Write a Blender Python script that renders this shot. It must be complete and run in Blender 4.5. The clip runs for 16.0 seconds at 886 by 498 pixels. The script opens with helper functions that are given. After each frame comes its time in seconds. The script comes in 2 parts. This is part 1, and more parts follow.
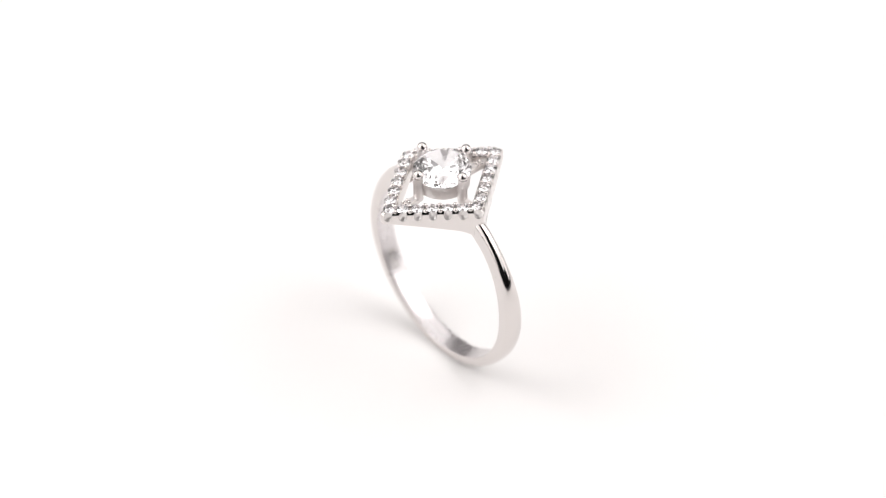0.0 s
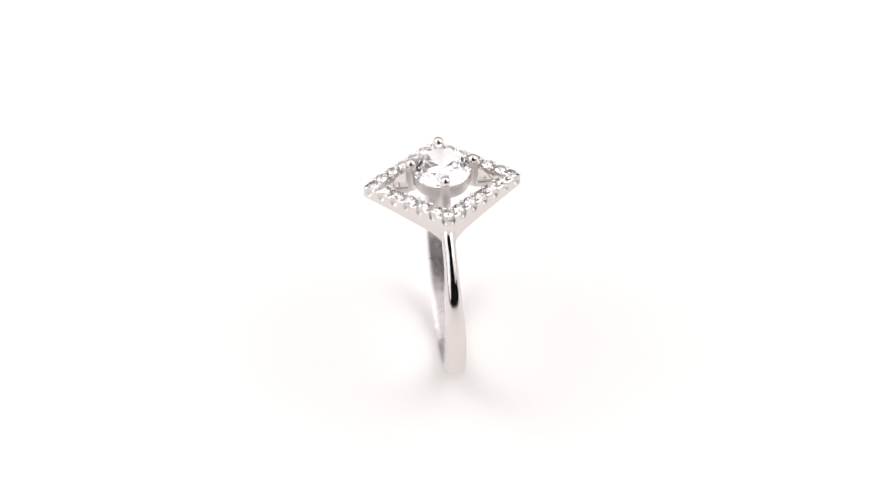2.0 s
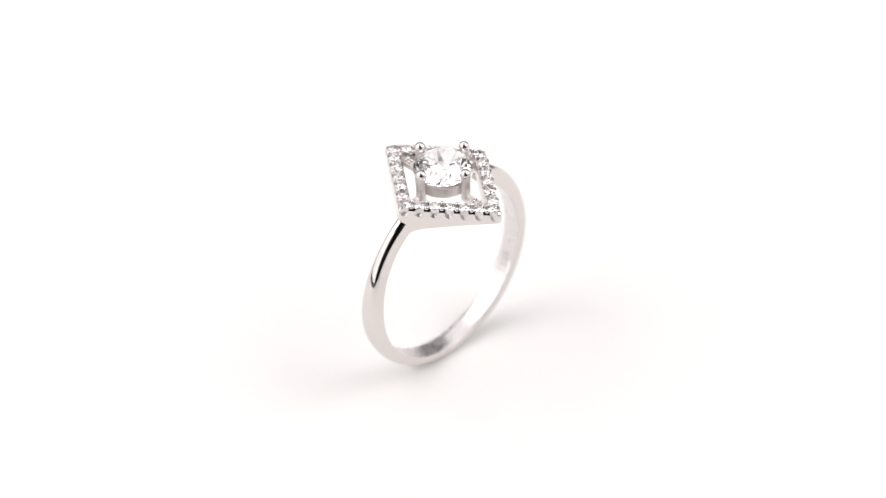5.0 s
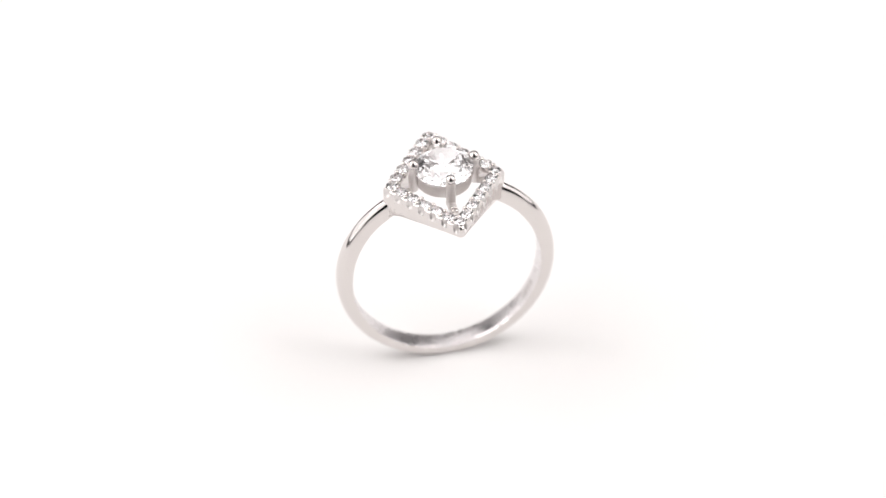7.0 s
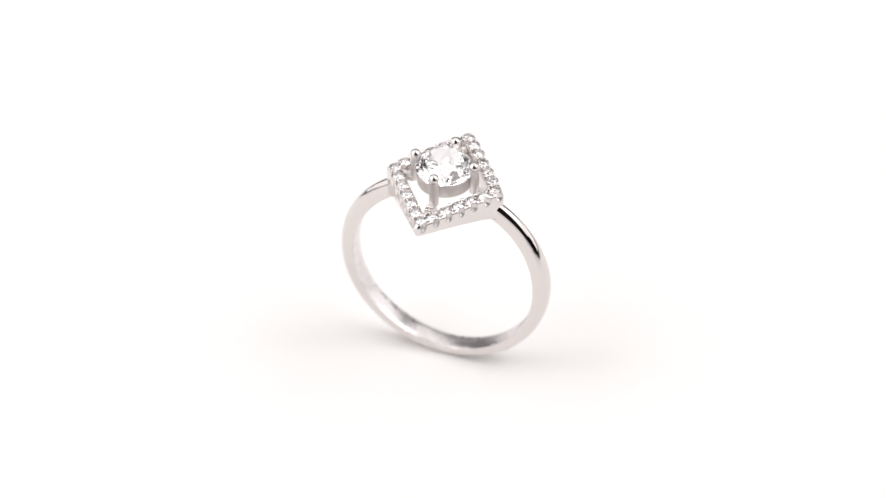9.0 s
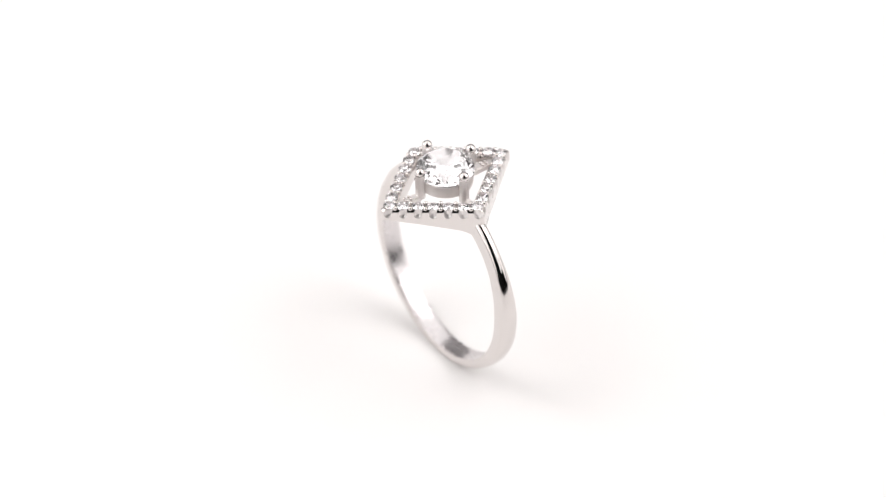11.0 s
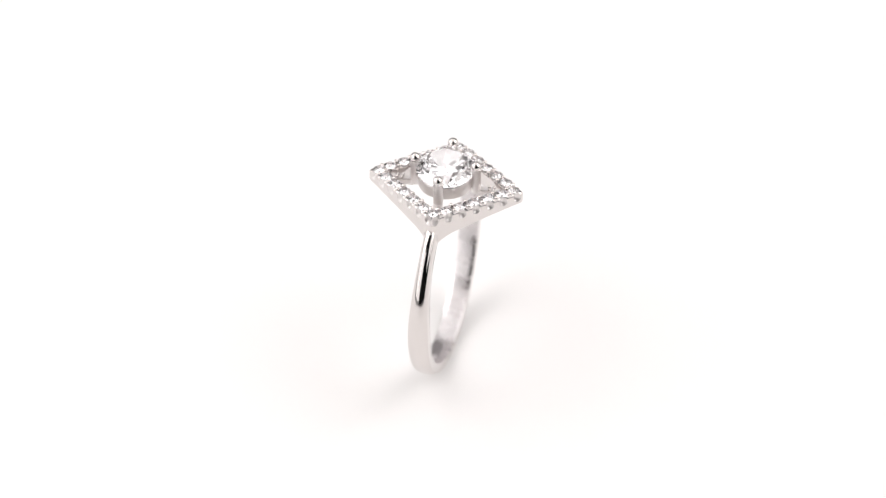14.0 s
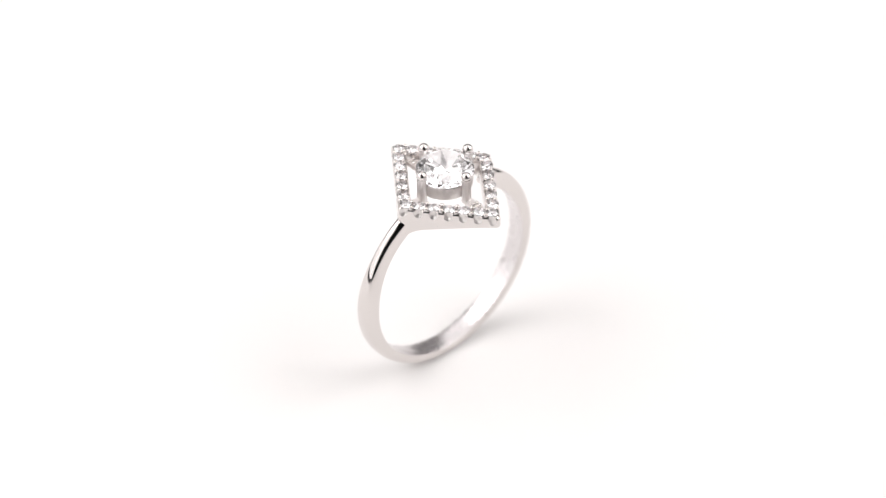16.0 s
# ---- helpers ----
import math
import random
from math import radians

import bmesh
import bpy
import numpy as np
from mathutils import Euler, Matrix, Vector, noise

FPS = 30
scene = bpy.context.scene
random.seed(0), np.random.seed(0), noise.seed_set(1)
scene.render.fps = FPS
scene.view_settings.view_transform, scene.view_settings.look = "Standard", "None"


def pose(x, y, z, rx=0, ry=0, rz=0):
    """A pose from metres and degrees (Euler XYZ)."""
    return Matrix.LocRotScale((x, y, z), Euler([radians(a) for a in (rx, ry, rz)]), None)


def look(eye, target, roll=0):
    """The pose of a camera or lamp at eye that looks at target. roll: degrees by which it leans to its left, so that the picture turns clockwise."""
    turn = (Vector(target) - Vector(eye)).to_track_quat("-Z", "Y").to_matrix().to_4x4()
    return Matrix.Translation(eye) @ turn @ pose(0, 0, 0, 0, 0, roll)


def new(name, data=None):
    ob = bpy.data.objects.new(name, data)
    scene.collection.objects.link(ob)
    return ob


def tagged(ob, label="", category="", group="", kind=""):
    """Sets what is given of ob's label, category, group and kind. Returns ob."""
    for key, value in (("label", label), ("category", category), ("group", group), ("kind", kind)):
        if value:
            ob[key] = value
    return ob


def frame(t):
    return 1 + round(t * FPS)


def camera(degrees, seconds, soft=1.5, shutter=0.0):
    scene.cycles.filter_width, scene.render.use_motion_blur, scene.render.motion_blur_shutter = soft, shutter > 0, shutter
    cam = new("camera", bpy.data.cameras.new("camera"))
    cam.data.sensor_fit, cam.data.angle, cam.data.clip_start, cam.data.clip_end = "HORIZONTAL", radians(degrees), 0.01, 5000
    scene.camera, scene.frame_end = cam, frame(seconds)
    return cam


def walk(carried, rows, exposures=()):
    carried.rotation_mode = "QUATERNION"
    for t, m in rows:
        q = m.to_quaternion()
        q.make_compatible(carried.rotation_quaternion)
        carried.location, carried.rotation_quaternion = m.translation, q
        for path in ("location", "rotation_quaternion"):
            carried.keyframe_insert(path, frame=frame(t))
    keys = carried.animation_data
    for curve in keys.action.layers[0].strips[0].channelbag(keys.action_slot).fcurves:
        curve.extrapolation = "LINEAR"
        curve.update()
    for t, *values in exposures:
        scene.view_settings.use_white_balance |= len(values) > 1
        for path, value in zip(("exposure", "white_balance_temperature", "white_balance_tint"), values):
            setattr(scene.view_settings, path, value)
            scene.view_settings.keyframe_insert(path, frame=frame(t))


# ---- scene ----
# ---- camera: on a stand, a long lens looking down at the turntable ----
cam = camera(14.89, 16.0, soft=1.3)
EYE = (0.0, -0.23784, 0.21836)
AIM = (-0.00018, 0.0, 0.01225)
walk(cam, [(0, look(EYE, AIM, -0.81)), (16, look(EYE, AIM, -0.81))])
cam.data.dof.use_dof = True
cam.data.dof.focus_distance = 0.3075
cam.data.dof.aperture_fstop = 17.5

# ---- light: soft boxes round the table, in a dim studio ----
world = bpy.data.worlds.new("studio")
scene.world = world
world.use_nodes = True
world.node_tree.nodes["Background"].inputs[0].default_value = (0.9, 0.92, 1.0, 1)
world.node_tree.nodes["Background"].inputs[1].default_value = 0.02


def softbox(name, eye, target, wide, high, radiance, colour=(1, 0.969, 0.961)):
    """A rectangular soft box of that size in metres, whose face has that radiance."""
    data = bpy.data.lights.new(name, "AREA")
    data.shape, data.size, data.size_y = "RECTANGLE", wide, high
    data.energy = radiance * math.pi * wide * high
    data.color = colour
    ob = new(name, data)
    ob.matrix_world = look(eye, target)
    return ob


softbox("key_west", (-0.41, 0.01, 0.45), (0, 0, 0.01), 0.46, 0.40, 2.6)
softbox("key_east", (0.41, -0.01, 0.45), (0, 0, 0.01), 0.46, 0.40, 2.6)
softbox("low_west", (-0.44, 0.0, 0.17), (0, 0.0, 0.10), 0.68, 0.32, 1.4)
softbox("low_east", (0.46, 0.08, 0.17), (0, 0.08, 0.10), 0.50, 0.32, 1.4)
softbox("softbox_south_west", (-0.36, -0.42, 0.29), (0, 0, 0.09), 0.36, 0.60, 1.3)
softbox("softbox_south_east", (0.46, -0.33, 0.38), (0, 0, 0.05), 0.30, 0.42, 1.3)
softbox("softbox_overhead", (0.0, 0.28, 0.64), (0, 0.28, 0), 1.05, 1.0, 1.25)
scene.view_settings.exposure = -0.07
# light bounces many times inside cut stones
scene.cycles.max_bounces, scene.cycles.glossy_bounces, scene.cycles.transmission_bounces = 24, 20, 20

S = 0.001            # the ring is drawn in millimetres
TURN = -16.711       # degrees a second of the turntable
PSI = -50.5          # heading of the ring at the start
OFF = (-0.000147, -0.000093)


# ---- materials ----
def material(name, colour, metallic=0.0, rough=0.5):
    m = bpy.data.materials.new(name)
    m.use_nodes = True
    b = m.node_tree.nodes["Principled BSDF"]
    b.inputs["Base Color"].default_value = (*colour, 1)
    b.inputs["Metallic"].default_value = metallic
    b.inputs["Roughness"].default_value = rough
    return m, m.node_tree, b


def wear(tree, b, scale, low, high, bump=0.0, dist=0.00001, fine=5.0):
    """Roughness that varies at two scales, and a fine relief."""
    n, l = tree.nodes, tree.links
    co = n.new("ShaderNodeTexCoord")
    a, c = n.new("ShaderNodeTexNoise"), n.new("ShaderNodeTexNoise")
    a.inputs["Scale"].default_value, a.inputs["Detail"].default_value = scale, 4
    c.inputs["Scale"].default_value, c.inputs["Detail"].default_value = scale * fine, 3
    l.new(co.outputs["Object"], a.inputs["Vector"])
    l.new(co.outputs["Object"], c.inputs["Vector"])
    mix = n.new("ShaderNodeMath")
    mix.operation = "MULTIPLY"
    l.new(a.outputs[0], mix.inputs[0])
    l.new(c.outputs[0], mix.inputs[1])
    r = n.new("ShaderNodeMapRange")
    r.inputs[1].default_value, r.inputs[2].default_value = 0.12, 0.4
    r.inputs[3].default_value, r.inputs[4].default_value = low, high
    l.new(mix.outputs[0], r.inputs[0])
    l.new(r.outputs[0], b.inputs["Roughness"])
    if bump:
        p = n.new("ShaderNodeBump")
        p.inputs["Strength"].default_value, p.inputs["Distance"].default_value = bump, dist
        l.new(c.outputs[0], p.inputs["Height"])
        l.new(p.outputs[0], b.inputs["Normal"])


SILVER, tr, bs = material("polished_silver", (0.71, 0.675, 0.66), 1.0, 0.06)
wear(tr, bs, 900, 0.04, 0.12, 0.03, 0.00002, 4)
INSIDE, tr, bs = material("hand_polished_silver", (0.74, 0.71, 0.715), 1.0, 0.2)
wear(tr, bs, 350, 0.22, 0.38, 0.25, 0.00008, 2.5)
SATIN, tr, bs = material("satin_silver", (0.76, 0.73, 0.718), 1.0, 0.35)
wear(tr, bs, 1500, 0.30, 0.50, 0.6, 0.00005, 3)
BRIGHT, tr, bs = material("bright_cut_silver", (0.74, 0.71, 0.70), 1.0, 0.2)
wear(tr, bs, 1500, 0.15, 0.30, 0.05, 0.00002, 4)
CAST, tr, bs = material("stamped_silver", (0.6, 0.57, 0.56), 1.0, 0.45)
wear(tr, bs, 2500, 0.35, 0.6, 0.2, 0.00003, 3)
GEM, tr, bs = material("zirconia", (0.995, 0.983, 1), 0.0, 0.0)
bs.inputs["IOR"].default_value = 2.12
bs.inputs["Transmission Weight"].default_value = 1.0
WHITE, tr, bs = material("white_acrylic", (0.86, 0.85, 0.845), 0.0, 0.5)
wear(tr, bs, 300, 0.45, 0.6, 0.02, 0.00002)
bs.inputs["Specular IOR Level"].default_value = 0.2
DARK, tr, bs = material("dark_tabletop", (0.03, 0.03, 0.032), 0.0, 0.6)
wear(tr, bs, 20, 0.5, 0.7)
PALE, tr, bs = material("pale_tabletop", (0.7, 0.69, 0.69), 0.0, 0.6)
wear(tr, bs, 20, 0.5, 0.7)
GREY, tr, bs = material("grey_studio_paint", (0.38, 0.37, 0.375), 0.0, 0.8)
wear(tr, bs, 5, 0.7, 0.9)
BLACK, tr, bs = material("dark_studio_paint", (0.02, 0.02, 0.021), 0.0, 0.8)
wear(tr, bs, 5, 0.7, 0.9)


# ---- mesh helpers ----
def part(name, bm, mat, parent=None, label="", smooth=35):
    bmesh.ops.recalc_face_normals(bm, faces=bm.faces)
    me = bpy.data.meshes.new(name)
    bm.to_mesh(me)
    bm.free()
    me.materials.append(mat)
    if smooth:
        for f in me.polygons:
            f.use_smooth = True
        me.set_sharp_from_angle(angle=radians(smooth))
    ob = new(name, me)
    ob.parent = parent
    if label:
        ob["label"] = label
    return ob


def share(name, me, parent, m, label=""):
    ob = new(name, me)
    ob.parent = parent
    ob.matrix_basis = m
    if label:
        ob["label"] = label
    return ob


def mm(x, y, z):
    return Vector((x * S, y * S, z * S))


def sweep(rows, closed=False, caps=True):
    """A skin over rows of points; every row is a closed loop."""
    bm = bmesh.new()
    v = [[bm.verts.new(p) for p in r] for r in rows]
    n, k = len(v), len(v[0])
    for i in range(n if closed else n - 1):
        for j in range(k):
            bm.faces.new((v[i][j], v[i][(j + 1) % k], v[(i + 1) % n][(j + 1) % k], v[(i + 1) % n][j]))
    if caps and not closed:
        bm.faces.new(v[0])
        bm.faces.new(v[-1][::-1])
    return bm


def lathe(profile, steps=48):
    """Turns a profile of (radius, height) in millimetres about the z axis; radius 0 closes it."""
    bm = bmesh.new()
    rings = []
    for r, z in profile:
        if r < 1e-6:
            rings.append([bm.verts.new(mm(0, 0, z))])
        else:
            rings.append([bm.verts.new(mm(r * math.cos(math.tau * i / steps), r * math.sin(math.tau * i / steps), z)) for i in range(steps)])
    for a, b in zip(rings, rings[1:]):
        for i in range(steps):
            j = (i + 1) % steps
            if len(a) == 1:
                bm.faces.new((a[0], b[i], b[j]))
            elif len(b) == 1:
                bm.faces.new((a[i], a[j], b[0]))
            else:
                bm.faces.new((a[i], a[j], b[j], b[i]))
    return bm


def slab(name, lo, hi, mat):
    bm = bmesh.new()
    bmesh.ops.create_cube(bm, size=1)
    for v in bm.verts:
        v.co = Vector([(l + h) / 2 + c * (h - l) for l, h, c in zip(lo, hi, v.co)])
    return part(name, bm, mat, smooth=0)


# ---- the studio ----
tagged(slab("floor", (-1.2, -1.2, -0.10), (1.2, 1.2, -0.04), PALE), "pale matt work surface under the turntable", "floor", kind="structure")
tagged(slab("wall_north", (-1.2, 0.9, -0.04), (1.2, 0.95, 1.4), GREY), "plain grey painted studio wall", "wall", kind="structure")
tagged(slab("wall_south", (-1.2, -1.25, -0.04), (1.2, -1.2, 1.4), BLACK), "plain dark studio wall", "wall", kind="structure")
tagged(slab("wall_west", (-1.25, -1.2, -0.04), (-1.2, 0.9, 1.4), BLACK), "plain dark studio wall", "wall", kind="structure")
tagged(slab("wall_east", (1.2, -1.2, -0.04), (1.25, 0.9, 1.4), BLACK), "plain dark studio wall", "wall", kind="structure")
tagged(slab("ceiling", (-1.25, -1.25, 1.4), (1.25, 0.95, 1.45), BLACK), "plain dark studio ceiling", "ceiling", kind="structure")


def make_turntable():
    base = new("turntable")
    tagged(base, "round white matt turntable that turns slowly", "turntable")
    part("plate", lathe([(0, -5), (TABLE - 0.8, -5), (TABLE, -4.2), (TABLE, -0.8), (TABLE - 0.2, -0.25), (TABLE - 0.8, 0), (0, 0)], 160), WHITE, base)
    part("pedestal", lathe([(0, -40), (TABLE * 0.72, -40), (TABLE * 0.72, -38), (TABLE * 0.6, -5.2), (0, -5.2)], 96), DARK, base, "dark drum under the plate")
    return base


TABLE = 150.0
turntable = make_turntable()

# ---- the ring: x runs from shoulder to shoulder, y along the finger, z up from the table ----
ZB = 22.9            # centre of the claw balls
RIM = 20.6           # upper edge of the halo
RO = 10.35           # outer radius of the band
HA, HB = 5.76, 7.42  # half diagonals of the halo
WIDTH = 1.25         # width of the halo's border
LINE = 0.56          # the row of small stones runs this far inside the edge
PER = 6              # stones along one side

ring = new("ring")
tagged(ring, "polished silver ring with a rhombus halo of clear stones", "ring")


def depth(a):
    """The thickness of the band at that angle from the east shoulder."""
    up = abs(a + 90) / 150
    return 0.95 + 0.49 * min(1, up / 0.6) + 0.3 * max(0, up - 0.6) / 0.4


def make_band():
    """The shank: thin and broad below, deeper and narrower at the shoulders, flat sides, domed outside."""
    rows = []
    lo, hi, n = -240.0, 60.0, 154
    for i in range(n + 1):
        a = lo + (hi - lo) * i / n
        up = abs(a + 90) / 150              # 0 at the foot, 1 at the shoulders
        slim = min(1, max(0, (up - 0.55) / 0.35))
        half = 0.96 - 0.36 * slim * slim * (3 - 2 * slim)
        deep = depth(a)
        dome = 0.10 + 0.20 * min(1, up / 0.5) + 0.16 * max(0, up - 0.5) / 0.5
        edge = 0.10
        ri = RO - deep
        loop = []
        for k in range(11):                 # the domed outside
            y = -1 + 2 * k / 10
            loop.append((RO - dome * abs(y) ** 2.6 - (edge if k in (0, 10) else 0), y * half * 0.985))
        loop[0] = (RO - dome - edge, -half)
        loop[-1] = (RO - dome - edge, half)
        loop.append((ri + 0.15, half))
        loop.append((ri + 0.06, half - 0.03))
        for k in range(7):                  # the soft inside
            y = 1 - 2 * k / 6
            loop.append((ri + 0.03 * y * y, y * (half - 0.09)))
        loop.append((ri + 0.06, -half + 0.03))
        loop.append((ri + 0.15, -half))
        c, s = math.cos(radians(a)), math.sin(radians(a))
        rows.append([mm(r * c, y, RO + r * s) for r, y in loop])
    ob = part("band", sweep(rows), SILVER, ring, smooth=28)
    ob.data.materials.append(INSIDE)
    k = len(rows[0])
    for f in ob.data.polygons[:len(rows) * k - k]:
        if 12 <= f.index % k <= 19:         # the inner face and its eased edges
            f.material_index = 1
    ob.matrix_basis = pose(0, 0, 0.019, 0.9, 0, -0.8) @ pose(0, 0, -0.019)
    return ob


def rhombus(inset):
    """The half diagonals of the halo's outline, moved inwards."""
    long = math.hypot(HA, HB)
    return HA - inset * long / HB, HB - inset * long / HA


def side_points(a, b):
    c = [Vector((a, 0)), Vector((0, b)), Vector((-a, 0)), Vector((0, -b))]
    return [(c[i], c[(i + 1) % 4]) for i in range(4)]


def make_halo():
    """The border: a wall, scalloped under each stone, a trough for the stones, and an arched lower edge."""
    rc = 0.34
    outer, inner, mid = side_points(*rhombus(rc)), side_points(*rhombus(WIDTH)), side_points(*rhombus(LINE))
    rows, cuts = [], []
    n = 102
    for q in range(4):
        p0, p1 = outer[q]
        way = (p1 - p0).normalized()
        nor = Vector((way.y, -way.x))
        w0 = (outer[q - 1][1] - outer[q - 1][0]).normalized()
        w2 = (outer[(q + 1) % 4][1] - outer[(q + 1) % 4][0]).normalized()
        n0 = (nor + Vector((w0.y, -w0.x))).normalized()
        n2 = (nor + Vector((w2.y, -w2.x))).normalized()
        for i in range(n):
            u = (i + 0.5) / n
            if i < 3:
                c, d = p0, n0.lerp(nor, (i + 0.5) / 3).normalized()
            elif i >= n - 3:
                c, d = p1, nor.lerp(n2, (i - n + 3.5) / 3).normalized()
            else:
                c, d = p0.lerp(p1, (i - 2.5) / (n - 6)), nor
            o = c + rc * d
            g = inner[q][0].lerp(inner[q][1], u)
            m0, m1 = mid[q]
            pos = (o - m0).dot(way) / (m1 - m0).length * PER
            near = abs(pos - round(pos)) * (m1 - m0).length / PER
            out = abs(o.x) / HA
            low = RIM - 1.15 - 1.6 * out ** 1.2 - 0.9 * max(0, (out - 0.75) / 0.25) ** 2
            loop = [(0.16, low, 0), (0.03, low + 0.06, 0), (0.0, low + 0.16, 0)]
            for k in range(9):
                z = RIM - 0.90 + 0.68 * k / 8
                cut = 0.24 * max(0, 1 - (near / 0.33) ** 4) * min(1, max(0, z - RIM + 0.86 - 2.3 * near * near) / 0.26)
                loop.append((cut, z, cut > 0.004))
            back = loop[-1][0]
            loop.append((max(back, 0.07), RIM - 0.09, back > 0.1))
            loop.append((max(back + 0.02, 0.19), RIM, back > 0.1))
            lip = len(loop)
            loop.append((LINE, RIM - 0.62, 0))
            loop.append((WIDTH - 0.16, RIM - 0.02, 0))
            loop.append((WIDTH - 0.06, RIM - 0.03, 0))
            loop.append((WIDTH, RIM - 0.12, 0))
            loop.append((WIDTH, max(low, RIM - 1.5), 0))
            cuts.append([h for _, _, h in loop])
            seat = lip
            row = []
            for f, z, _ in loop:
                e = o.lerp(g, f / WIDTH)
                row.append(mm(e.x, e.y, z))
            rows.append(row)
    ob = part("halo", sweep(rows, closed=True), SILVER, ring, "silver border with scalloped edge", smooth=40)
    ob.data.materials.append(SATIN)
    ob.data.materials.append(BRIGHT)
    k = len(rows[0])
    for i in range(len(rows)):
        for j in range(k):
            here, there = cuts[i], cuts[(i + 1) % len(rows)]
            if j in (seat - 1, seat):
                ob.data.polygons[i * k + j].material_index = 2
            elif here[j] or here[(j + 1) % k] or there[j] or there[(j + 1) % k]:
                ob.data.polygons[i * k + j].material_index = 1
    return ob


def brilliant(name, radius, crown=0.16, pavilion=0.43, table=0.58, girdle=0.02):
    """A round brilliant cut: table, stars, bezels, upper and lower halves and pavilion mains; its girdle lies at z = 0."""
    bm = bmesh.new()
    r = radius

    def ring_of(count, rad, z, shift=0.0):
        return [bm.verts.new(mm(rad * math.cos(math.tau * (i + shift) / count), rad * math.sin(math.tau * (i + shift) / count), z)) for i in range(count)]
    d = 2 * r
    top = ring_of(8, r * table, crown * d)
    star = ring_of(8, r * (table + 1) / 2 * 1.01, crown * d * 0.50, 0.5)
    gu = ring_of(16, r, girdle * d / 2)
    gl = ring_of(16, r, -girdle * d / 2)
    low = ring_of(8, r * 0.26, -pavilion * d * 0.765, 0.5)
    culet = bm.verts.new(mm(0, 0, -pavilion * d))
    bm.faces.new(top)
    for i in range(8):
        j = (i + 1) % 8
        bm.faces.new((top[i], star[i], top[j]))
        bm.faces.new((top[i], star[i - 1], gu[2 * i]))
        bm.faces.new((top[i], gu[2 * i], star[i]))
        bm.faces.new((star[i], gu[2 * i], gu[2 * i + 1]))
        bm.faces.new((star[i], gu[2 * i + 1], gu[(2 * i + 2) % 16]))
        bm.faces.new((gl[2 * i], low[i], gl[2 * i + 1]))
        bm.faces.new((gl[2 * i + 1], low[i], gl[(2 * i + 2) % 16]))
        bm.faces.new((gl[2 * i], low[i - 1], culet))
        bm.faces.new((gl[2 * i], culet, low[i]))
    for i in range(16):
        bm.faces.new((gu[i], gl[i], gl[(i + 1) % 16], gu[(i + 1) % 16]))
    bmesh.ops.recalc_face_normals(bm, faces=bm.faces)
    me = bpy.data.meshes.new(name)
    bm.to_mesh(me)
    bm.free()
    me.materials.append(GEM)
    return me


def ball_post(name, radius, ball, height, mat):
    """An upright post with a ball on top; the ball's centre lies at z = 0."""
    prof = [(0, -height), (radius, -height)]
    start = math.asin(min(1, radius / ball))
    for k in range(9):
        a = start + (math.pi - start) * k / 8
        prof.append((ball * math.sin(a), -ball * math.cos(a)))
    prof[-1] = (0, ball)
    bm = lathe(prof, 20)
    ob = part(name, bm, mat, smooth=50)
    me = ob.data
    me.materials.append(SATIN)
    for f in me.polygons:
        if f.center.z < -0.9 * ball * S:
            f.material_index = 1
    bpy.data.objects.remove(ob)
    return me


band = make_band()
halo = make_halo()
small = brilliant("halo_stone", 0.57)
bead = ball_post("bead", 0.18, 0.22, 0.6, SILVER)
rng = random.Random(4)
for p0, p1 in side_points(*rhombus(LINE)):
    way = (p1 - p0).normalized()
    nor = Vector((way.y, -way.x))
    for i in range(PER):
        c = p0.lerp(p1, i / PER) if i else p0 - 0.22 * p0.normalized()   # corner stones sit a little further in
        share("halo_stone", small, halo, pose(c.x * S, c.y * S, (RIM + 0.12 + rng.uniform(-0.03, 0.03)) * S, rng.uniform(-4, 4), rng.uniform(-4, 4), rng.uniform(0, 45)))
        e = p0.lerp(p1, (i + 0.5) / PER)
        for side, lift in ((0.29, 0.06), (-0.42, 0.10)):
            f = e + nor * side
            share("bead", bead, halo, pose(f.x * S, f.y * S, (RIM + lift) * S))


def make_basket():
    """The open cup that holds the large stone."""
    z = ZB - 1.10
    prof = [(2.34, z - 1.35), (2.42, z - 1.42), (2.52, z - 1.38), (2.62, z - 0.2), (2.62, z - 0.06), (2.58, z), (2.52, z), (2.46, z - 0.12), (2.34, z - 1.35)]
    bm = lathe(prof, 72)
    bmesh.ops.remove_doubles(bm, verts=bm.verts, dist=1e-7)
    return part("basket", bm, SATIN, ring, "satin silver cup round the large stone", smooth=40)


basket = make_basket()
large = brilliant("centre_stone", 2.72, 0.155, 0.40, 0.68)
share("centre_stone", large, basket, pose(0, 0, (ZB - 0.92) * S, 0, 0, 11), "large round clear faceted stone")
claw = ball_post("claw", 0.46, 0.50, 2.8, SILVER)
for k in range(4):
    a = k * math.pi / 2
    share("claw", claw, basket, pose(2.84 * math.cos(a) * S, 2.84 * math.sin(a) * S, (ZB - 0.16) * S), "round-tipped claw")


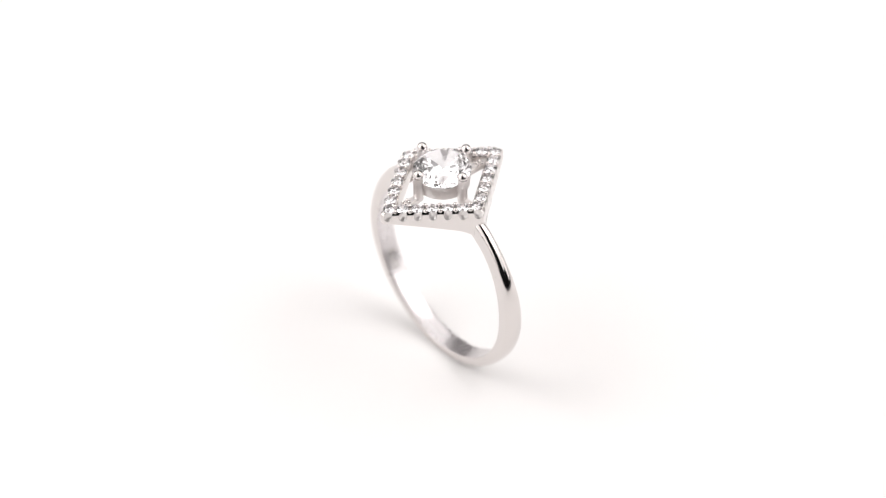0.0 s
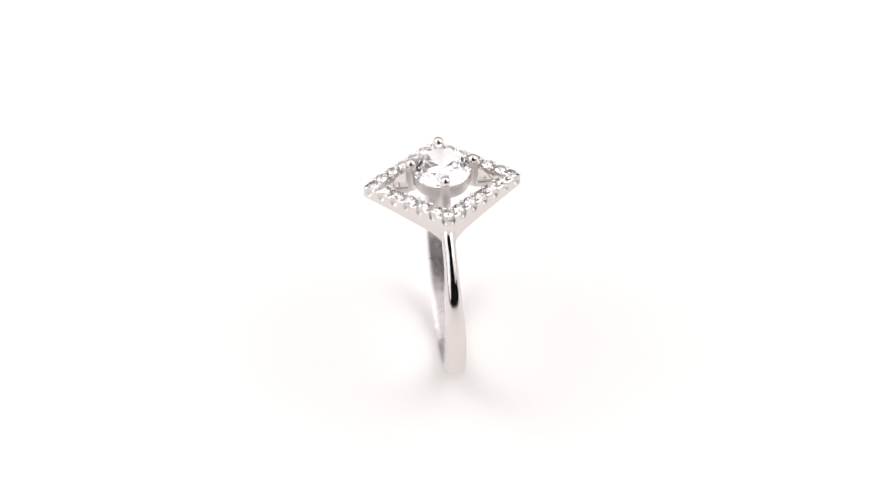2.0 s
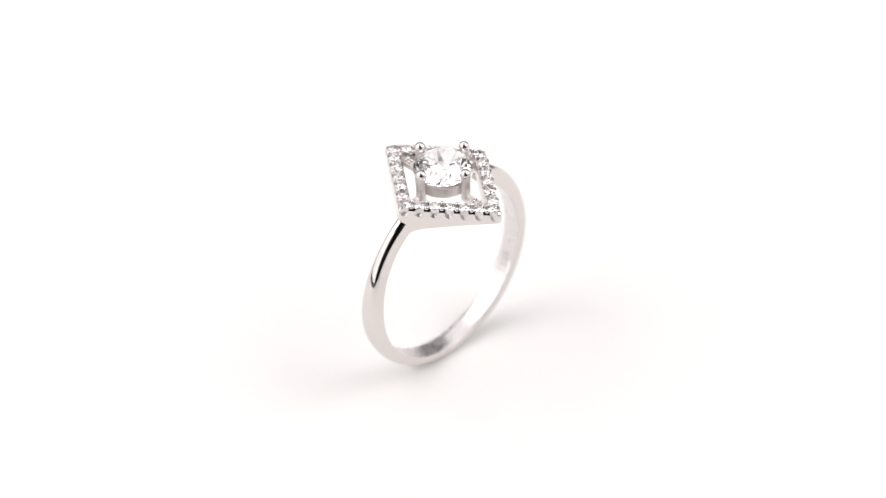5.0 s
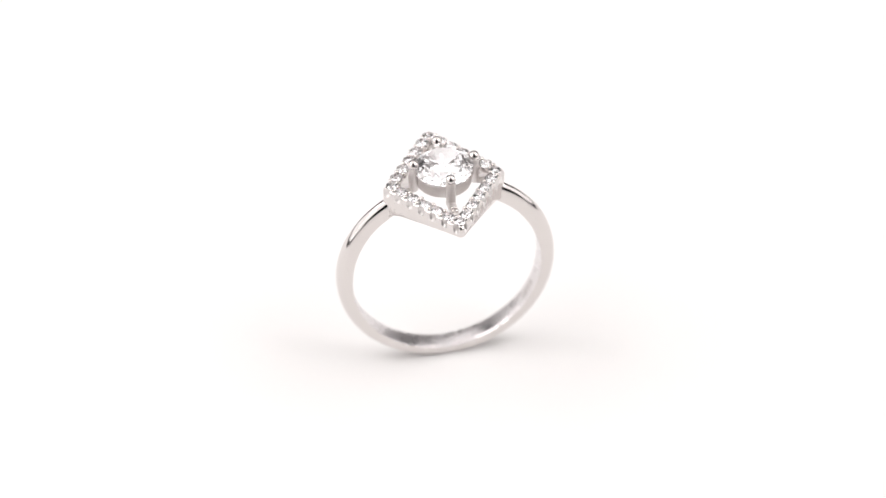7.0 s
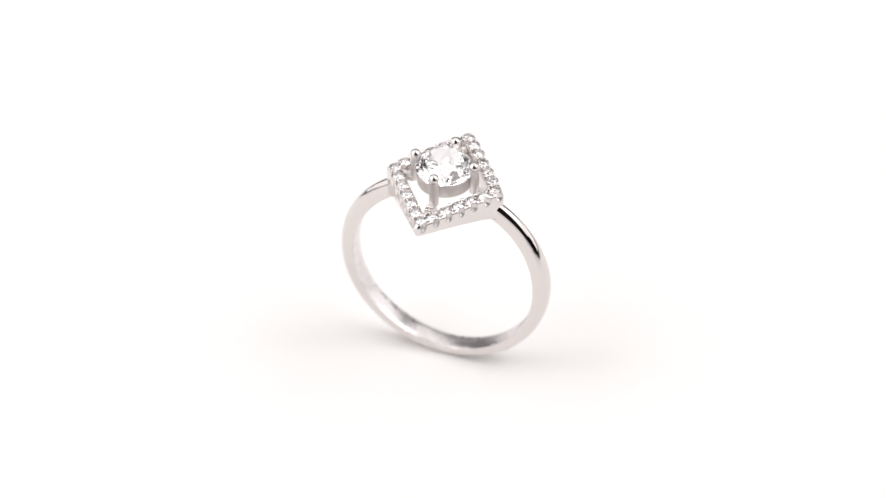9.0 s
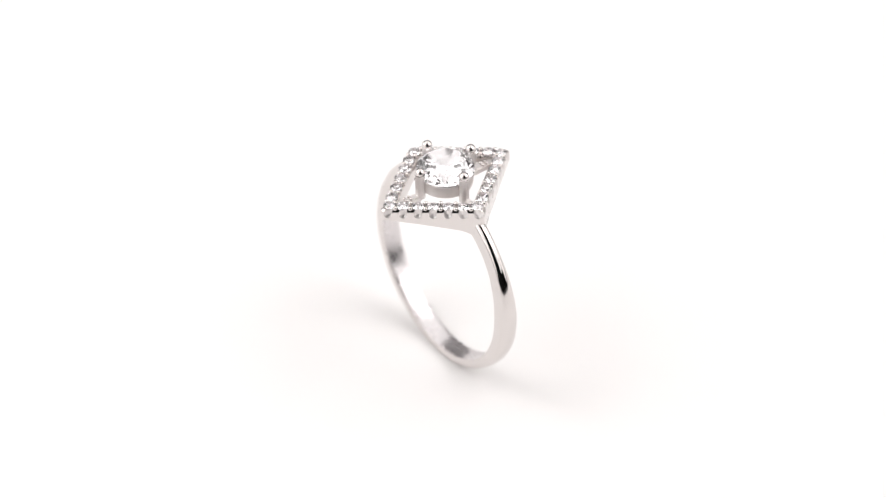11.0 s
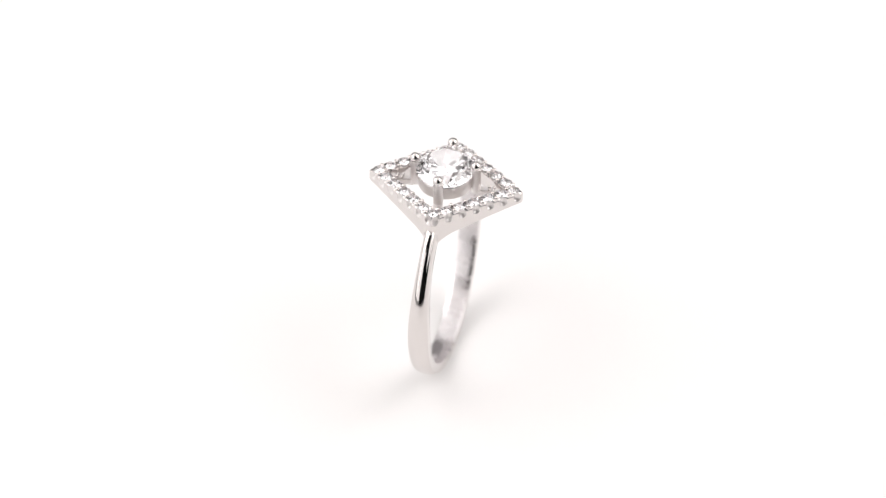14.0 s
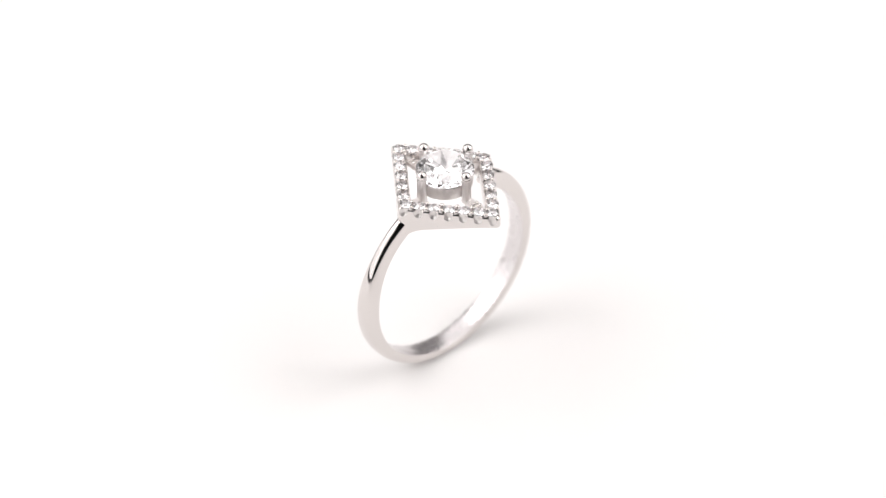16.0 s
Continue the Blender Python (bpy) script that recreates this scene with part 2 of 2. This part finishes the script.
def make_bridge(k):
    """A short bar from a claw to the corner of the halo."""
    end = rhombus(WIDTH)[k % 2] + 0.35
    bm = bmesh.new()
    bmesh.ops.create_cube(bm, size=1)
    for v in bm.verts:
        v.co = mm((2.9 + end) / 2 + v.co.x * (end - 2.9), v.co.y * 0.75, RIM - 0.62 + v.co.z * 0.7)
    bmesh.ops.bevel(bm, geom=bm.edges, offset=0.12 * S, segments=2, affect="EDGES")
    ob = part("bridge", bm, SATIN, halo, smooth=40)
    ob.matrix_basis = pose(0, 0, 0, 0, 0, 90 * k)
    return ob


for k in range(4):
    make_bridge(k)
grain = ball_post("bead", 0.13, 0.16, 0.2, SILVER)
for k in (1, 3):
    for along in (4.05, 4.5):
        for aside in (-0.17, 0.17):
            p = pose(0, 0, 0, 0, 0, 90 * k) @ Vector((along * S, aside * S, (RIM - 0.22) * S))
            share("bead", grain, halo, pose(*p))


for side in (-1, 1):
    share("bead", grain, halo, pose(side * (HA - 0.04) * S, 0, (RIM - 1.8) * S))


def make_hallmark(a, high, wide):
    """A punched mark on the inside of the band, as a shallow bar."""
    bm = bmesh.new()
    bmesh.ops.create_cube(bm, size=1)
    for v in bm.verts:
        v.co = mm(v.co.x * 0.03, v.co.y * wide, v.co.z * high)
    ob = part("hallmark", bm, CAST, band, "small punched mark", smooth=0)
    r = RO - depth(a)
    ob.matrix_basis = pose(r * math.cos(radians(a)) * S, 0, (RO + r * math.sin(radians(a))) * S, 0, -a, 0)
    return ob


for a, high, wide in ((-155, 0.42, 0.8), (-151.5, 0.34, 0.7), (-148, 0.44, 0.78), (-144.6, 0.24, 0.9), (-164, 0.14, 0.3), (-17, 0.16, 0.25)):
    make_hallmark(a, high, wide)


# ---- what moves ----
def motions():
    rows, plate = [], []
    for i in range(33):
        t = i * 0.5
        a = radians(TURN * t)
        c, s = math.cos(a), math.sin(a)
        rows.append((t, pose(c * OFF[0] - s * OFF[1], s * OFF[0] + c * OFF[1], 0, 0, 0, PSI + TURN * t)))
        plate.append((t, pose(0, 0, 0, 0, 0, TURN * t)))
    walk(ring, rows)
    walk(turntable, plate)


motions()
